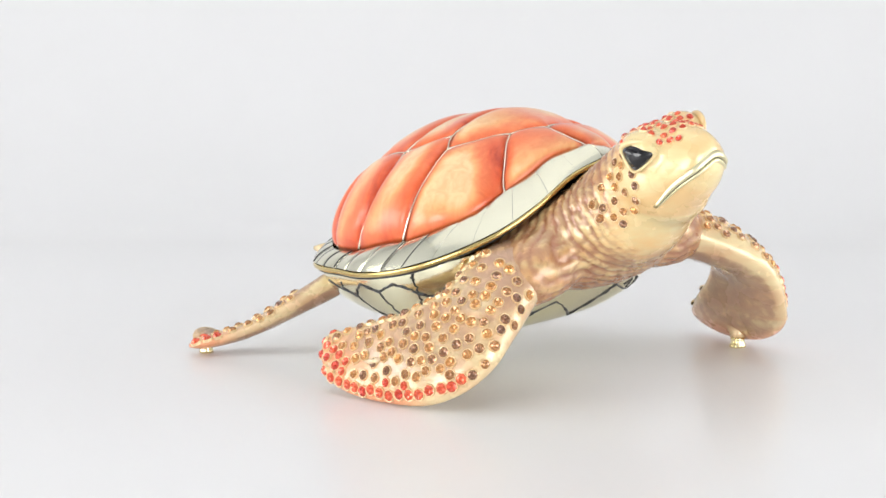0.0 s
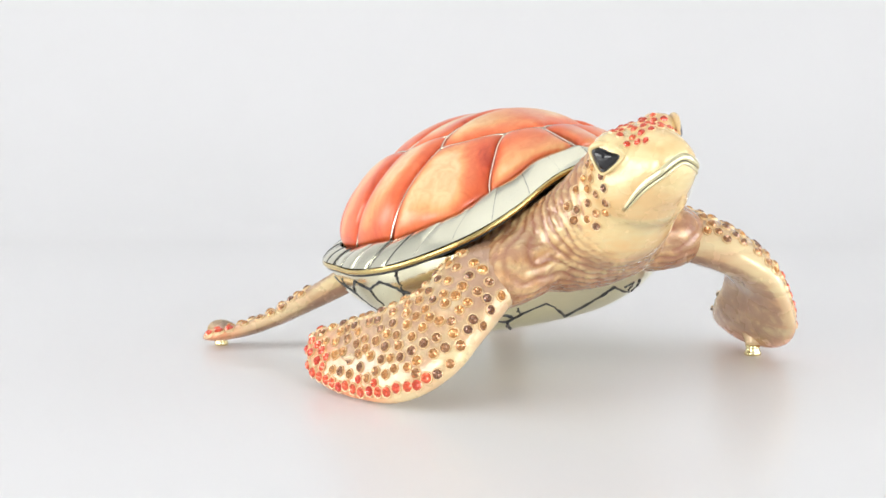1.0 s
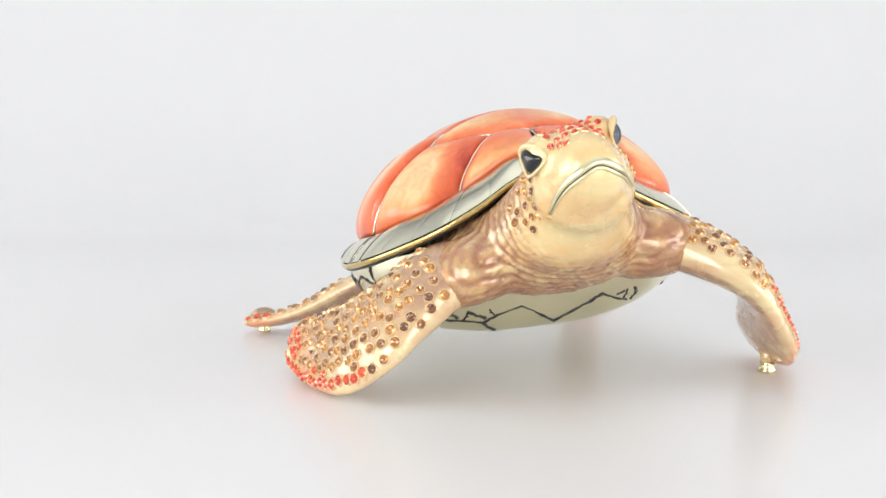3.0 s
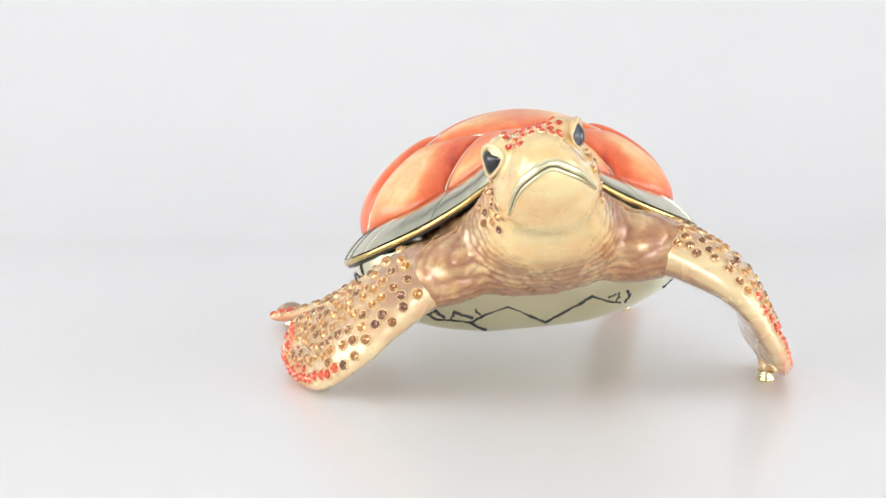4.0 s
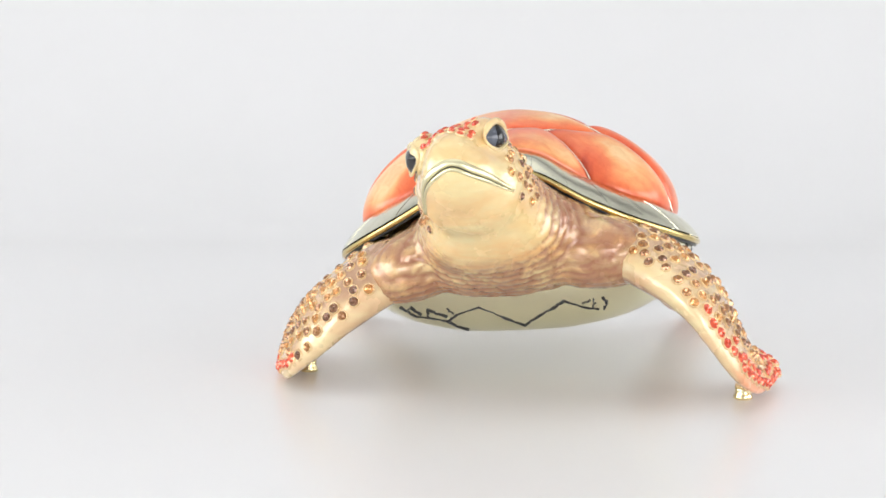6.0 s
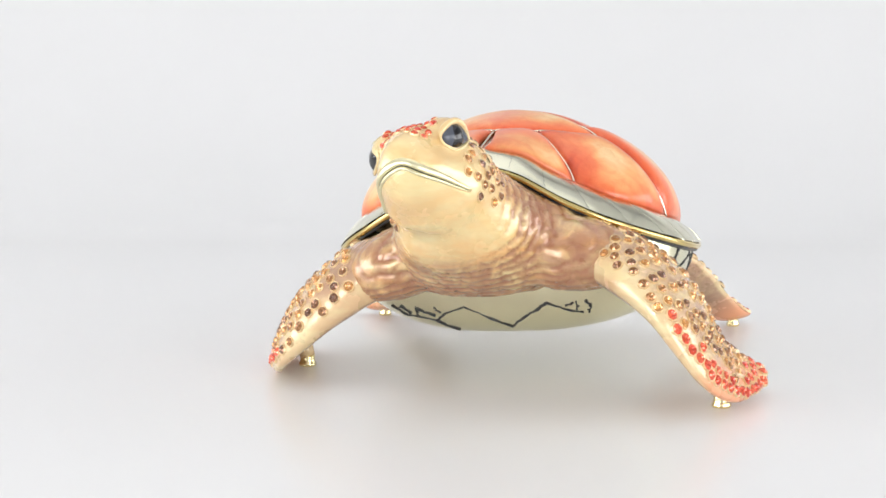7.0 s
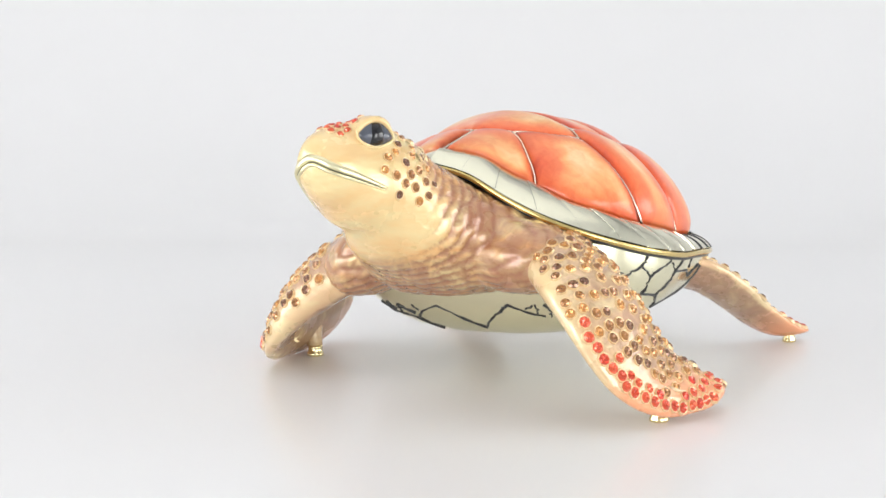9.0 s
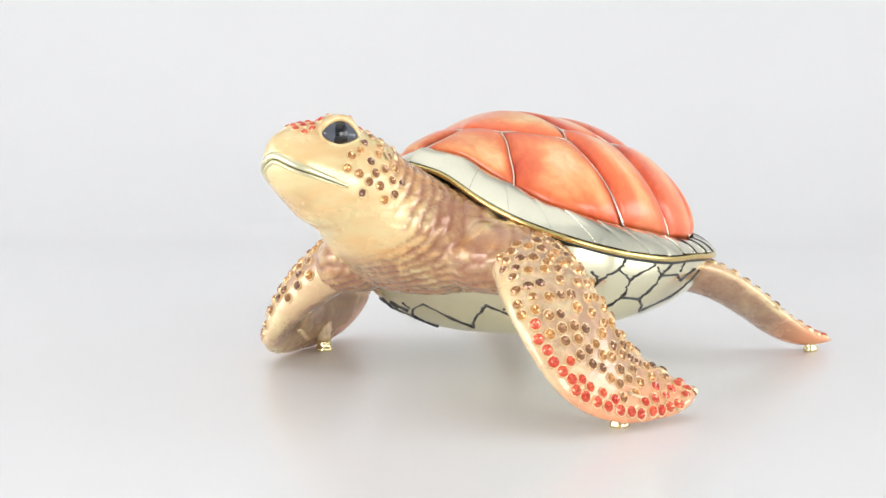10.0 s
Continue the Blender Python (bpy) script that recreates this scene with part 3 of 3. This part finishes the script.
def set_stone(parent, mesh, p, n, r, spin):
    ob = new("crystal", mesh)
    ob.parent = parent
    q = n.to_track_quat("Z", "Y").to_matrix().to_4x4()
    ob.matrix_basis = Matrix.Translation(p) @ q @ pose(0, 0, 0, 0, 0, spin) @ Matrix.Diagonal((r * MM, r * MM, r * MM, 1))
    return ob


def head_stones():
    rng = random.Random(21)
    placed = []

    def patch(centre, radius, mesh, count, r, gap, squash=(1, 1, 1)):
        for _ in range(count):
            d = Vector((rng.uniform(-1, 1) * squash[0], rng.uniform(-1, 1) * squash[1], rng.uniform(-1, 1) * squash[2]))
            if d.length > 1:
                continue
            p, n = on_skin(Vector(centre) + d * radius)
            if any((p - q).length < gap * MM for q in placed):
                continue
            placed.append(p)
            set_stone(skin, mesh, p + n * 0.1 * MM, n, r * rng.uniform(0.9, 1.1), rng.uniform(0, 45))

    patch((18.5, -61.5, 62.3), 8.6, BROWN_MESH, 700, 1.15, 2.95, (0.6, 1, 1))
    patch((17, -57, 66), 5.0, BROWN_MESH, 200, 1.05, 3.1, (0.6, 1, 0.8))
    patch((-9.5, -60.5, 55), 9.5, BROWN_MESH, 700, 1.15, 2.95, (0.6, 0.8, 1))
    patch((2.0, -70.5, 73), 7.5, RED_MESH, 1500, 1.0, 2.3, (1.0, 0.75, 0.5))
    patch((3.5, -60, 72), 8.5, RED_MESH, 1000, 1.0, 2.5, (1.2, 0.6, 0.5))


head_stones()


# ---- flippers ----
def flipper(name, stations, outer, label, tip_from, gap, seed, stone_from, red_from, red_edge, arc=(22, 168)):
    """A paddle lofted over (leading edge, trailing edge, thickness); stones on its outer face."""
    knots = [(i, *a, *b, t) for i, (a, b, t) in enumerate(stations)]
    last = len(stations) - 1
    n, steps = 36, 60

    def section(s):
        v = table(knots, s)
        a, b = Vector(v[0:3]), Vector(v[3:6])
        e = 0.15
        va, vb = table(knots, max(s - e, 0)), table(knots, min(s + e, last))
        run = (Vector(vb[0:3]) + Vector(vb[3:6]) - Vector(va[0:3]) - Vector(va[3:6])).normalized()
        x = a - b
        nrm = x.cross(run).normalized()
        if nrm.dot(Vector(outer)) < 0:
            nrm = -nrm
        u = max(0.0, s - (last - 1))
        k = math.sqrt(max(0.0, 1 - u * u)) + 0.02 * u
        return (a + b) / 2, x / 2 * k, nrm, v[6] * (0.3 + 0.7 * k)

    def surf(s, ang):
        c, x, nrm, t = section(s)
        return (c + x * math.cos(ang) + nrm * (math.sin(ang) * t / 2 * (1.05 if math.sin(ang) > 0 else 0.95))) * MM

    bm = bmesh.new()
    rows = [[surf(last * i / steps, math.tau * k / n) for k in range(n)] for i in range(steps + 1)]
    vs = grid(bm, rows, True)
    bm.faces.new(vs[0]), bm.faces.new(vs[-1][::-1])
    ob = part(name, bm, FLIPPER_SKIN, box, label)
    tip, brown = [], []
    for i in range(steps + 1):
        for k in range(n):
            s = last * i / steps
            lead = max(0.0, math.cos(math.tau * k / n - 0.45))
            f = (s - tip_from + 0.7) / (last - tip_from) + 1.0 * lead ** 2 * max(0.0, min(1, (s - red_from) * 0.5))
            tip.append(min(max(f * 1.5, 0), 1.0))
            face_on = math.sin(math.tau * k / n)
            wash = 0.66 * min(max((face_on - 0.25) / 0.5, 0), 1) + 0.75 * min(max((-face_on - 0.35) / 0.2, 0), 1)
            brown.append(0.30 + wash + 0.45 * max(0.0, 1 - s / 2.2) - 0.2 * lead ** 3)
    ob.data.attributes.new("tip", "FLOAT", "POINT").data.foreach_set("value", tip)
    ob.data.attributes.new("brown", "FLOAT", "POINT").data.foreach_set("value", brown)
    rng = random.Random(seed)
    placed = []

    def try_place(s, ang, red, r, g):
        p = surf(s, ang)
        if any((p - q).length < g * MM for q in placed):
            return
        d = 0.02
        tu, tv = surf(min(s + d, last), ang) - surf(s - d, ang), surf(s, ang + d) - surf(s, ang - d)
        nn = tu.cross(tv).normalized()
        if nn.dot(p - section(s)[0] * MM) < 0:
            nn = -nn
        placed.append(p)
        set_stone(ob, RED_MESH if red else BROWN_MESH, p + nn * 0.12 * MM, nn, r, rng.uniform(0, 45))

    # the red row along the leading edge, then round the tip
    s = red_from
    while s < last - 0.12:
        try_place(s, radians(red_edge + rng.uniform(-5, 5)), True, 1.5, gap * 0.92)
        s += 0.06
    for _ in range(4200):
        s, ang = rng.uniform(stone_from, last - 0.2), math.acos(rng.uniform(math.cos(radians(arc[1])), math.cos(radians(arc[0]))))
        red = s > tip_from + 0.5 * (ang > radians(110)) or (s > red_from + 0.8 and ang < radians(60))
        try_place(s, ang, red, rng.uniform(1.25, 1.45), gap * (0.9 if red else 1.0))
    return ob


def peg(top, foot, parent, r=2.3):
    """A cast boss under the blade that ends in a small flared gold foot."""
    top, foot = Vector(top) * MM, Vector(foot) * MM
    neck = foot + Vector((0, 0, 2.6 * MM))
    bm = bmesh.new()
    tube(bm, [top.lerp(neck, k / 6) for k in range(7)], [(r * 0.95 + (1 - k / 6) ** 2 * 2.6) * MM for k in range(7)], 16)
    boss = part("boss", bm, FLIPPER_SKIN, parent)
    boss.data.attributes.new("brown", "FLOAT", "POINT").data.foreach_set("value", [0.75] * len(boss.data.vertices))
    bm = bmesh.new()
    tube(bm, [foot + Vector((0, 0, z * MM)) for z in (3.2, 2.4, 1.4, 0.8, 0.2, 0)], [k * r * MM for k in (0.94, 0.9, 0.93, 1.08, 1.1, 1.0)], 18)
    part("peg", bm, PEG_GOLD, parent, "small gold foot peg")


FRONT_RIGHT = [((-5, -36, 30), (-9, -25, 38), 17), ((-18, -43, 26), (-22, -26, 37), 15), ((-29, -46.5, 18.8), (-30.7, -26, 31.5), 13),
               ((-37, -47, 11.4), (-36.5, -26, 27.5), 10.4), ((-44, -43, 5.2), (-42, -20.5, 23.5), 8.2), ((-49, -34.5, 1.2), (-45, -14, 20.5), 7.6),
               ((-52.6, -22.5, 0.4), (-46, -4, 17.4), 6.8), ((-54.6, -11.5, 0.8), (-48.3, 2.5, 15), 6), ((-55.6, -5, 2.4), (-50.8, 4.2, 13.6), 4.8),
               ((-56.2, 0, 4.6), (-53, 5, 11.2), 3)]
FRONT_LEFT = [((30, -36, 36), (33, -24, 40), 17), ((42, -43.5, 36.5), (45, -24, 40), 15), ((52.6, -52, 33), (54.6, -25.5, 36), 13.5),
              ((60.8, -56, 27), (61.8, -28, 32.5), 11), ((67.1, -55.5, 18.5), (66.8, -28.5, 27.5), 8.2), ((72.4, -52.5, 11), (69.2, -25, 20.5), 7.6),
              ((76.4, -45.5, 5.5), (71.4, -19, 14.5), 6.8), ((79.8, -36, 2.5), (76.5, -12.5, 8.8), 6), ((82.2, -26, 2.6), (81, -11, 6.2), 4.6), ((85, -20.5, 4), (83.4, -10.5, 6.5), 2.8)]
HIND_LEFT = [((42, 36, 31), (36, 44, 22), 8), ((51, 46, 27.8), (42, 54, 17.6), 6.5), ((57, 56, 20.6), (46, 64, 11.4), 5), ((61, 67, 12), (50, 72, 5.5), 4.2),
             ((65, 77, 5.4), (55, 78, 2.4), 3.4), ((68, 84, 3.8), (60, 85, 2.5), 2.2)]
HIND_RIGHT = [((-22, 40, 22), (-18, 46, 18), 8), ((-33, 45, 14.8), (-28, 55, 11.2), 6.5), ((-42, 50, 9), (-38, 61, 5.8), 5), ((-50, 54.5, 5.8), (-46, 65, 3.2), 4.2),
              ((-56, 58, 4.2), (-52.5, 66, 2.5), 3.4), ((-59.5, 60.5, 3.5), (-57, 66.5, 2.3), 2.2)]
f = flipper("front_flipper", FRONT_RIGHT, (-1, 0, 0.6), "brown enamelled flipper studded with red and brown crystals", 6.7, 2.95, 3, 1.25, 3.8, 36)
peg((-49.5, -16, 12), (-46.3, -18, 0), f)
f = flipper("front_flipper", FRONT_LEFT, (1, 0, 0.6), "brown enamelled flipper studded with red and brown crystals", 6.7, 3.0, 5, 1.25, 3.3, 36)
peg((76, -30.5, 9), (74.7, -32.6, 0), f)
f = flipper("hind_flipper", HIND_LEFT, (0.5, -0.3, 1), "slim tan hind flipper with a crystal edge", 3.4, 3.3, 7, 0.8, 3.4, 40, (18, 85))
peg((60.5, 79.5, 4.5), (60.6, 80, 0), f, 1.9)
f = flipper("hind_flipper", HIND_RIGHT, (-0.5, -0.3, 1), "slim tan hind flipper with a crystal edge", 3.4, 3.3, 9, 0.8, 3.4, 40, (18, 85))
peg((-52.5, 62.5, 5), (-52, 64, 0), f, 1.9)


def tail():
    bm = bmesh.new()
    pts = [Vector((7, 50, 24)).lerp(Vector((-5.5, 73, 26)), k / 10) * MM for k in range(11)]
    tube(bm, pts, [(4.6 * math.sqrt(max(0.02, 1 - (k / 10) ** 1.6))) * MM for k in range(11)], 14)
    ob = part("tail", bm, FLIPPER_SKIN, box, "short tan enamelled tail")
    ob.data.attributes.new("brown", "FLOAT", "POINT").data.foreach_set("value", [0.5] * len(ob.data.vertices))


tail()


# ---- motion ----
def motions():
    walk(box, [(k / 2, pose(0, 0, 0, 0, 0, -8.2962 * (k / 2 - 5))) for k in range(21)])


motions()
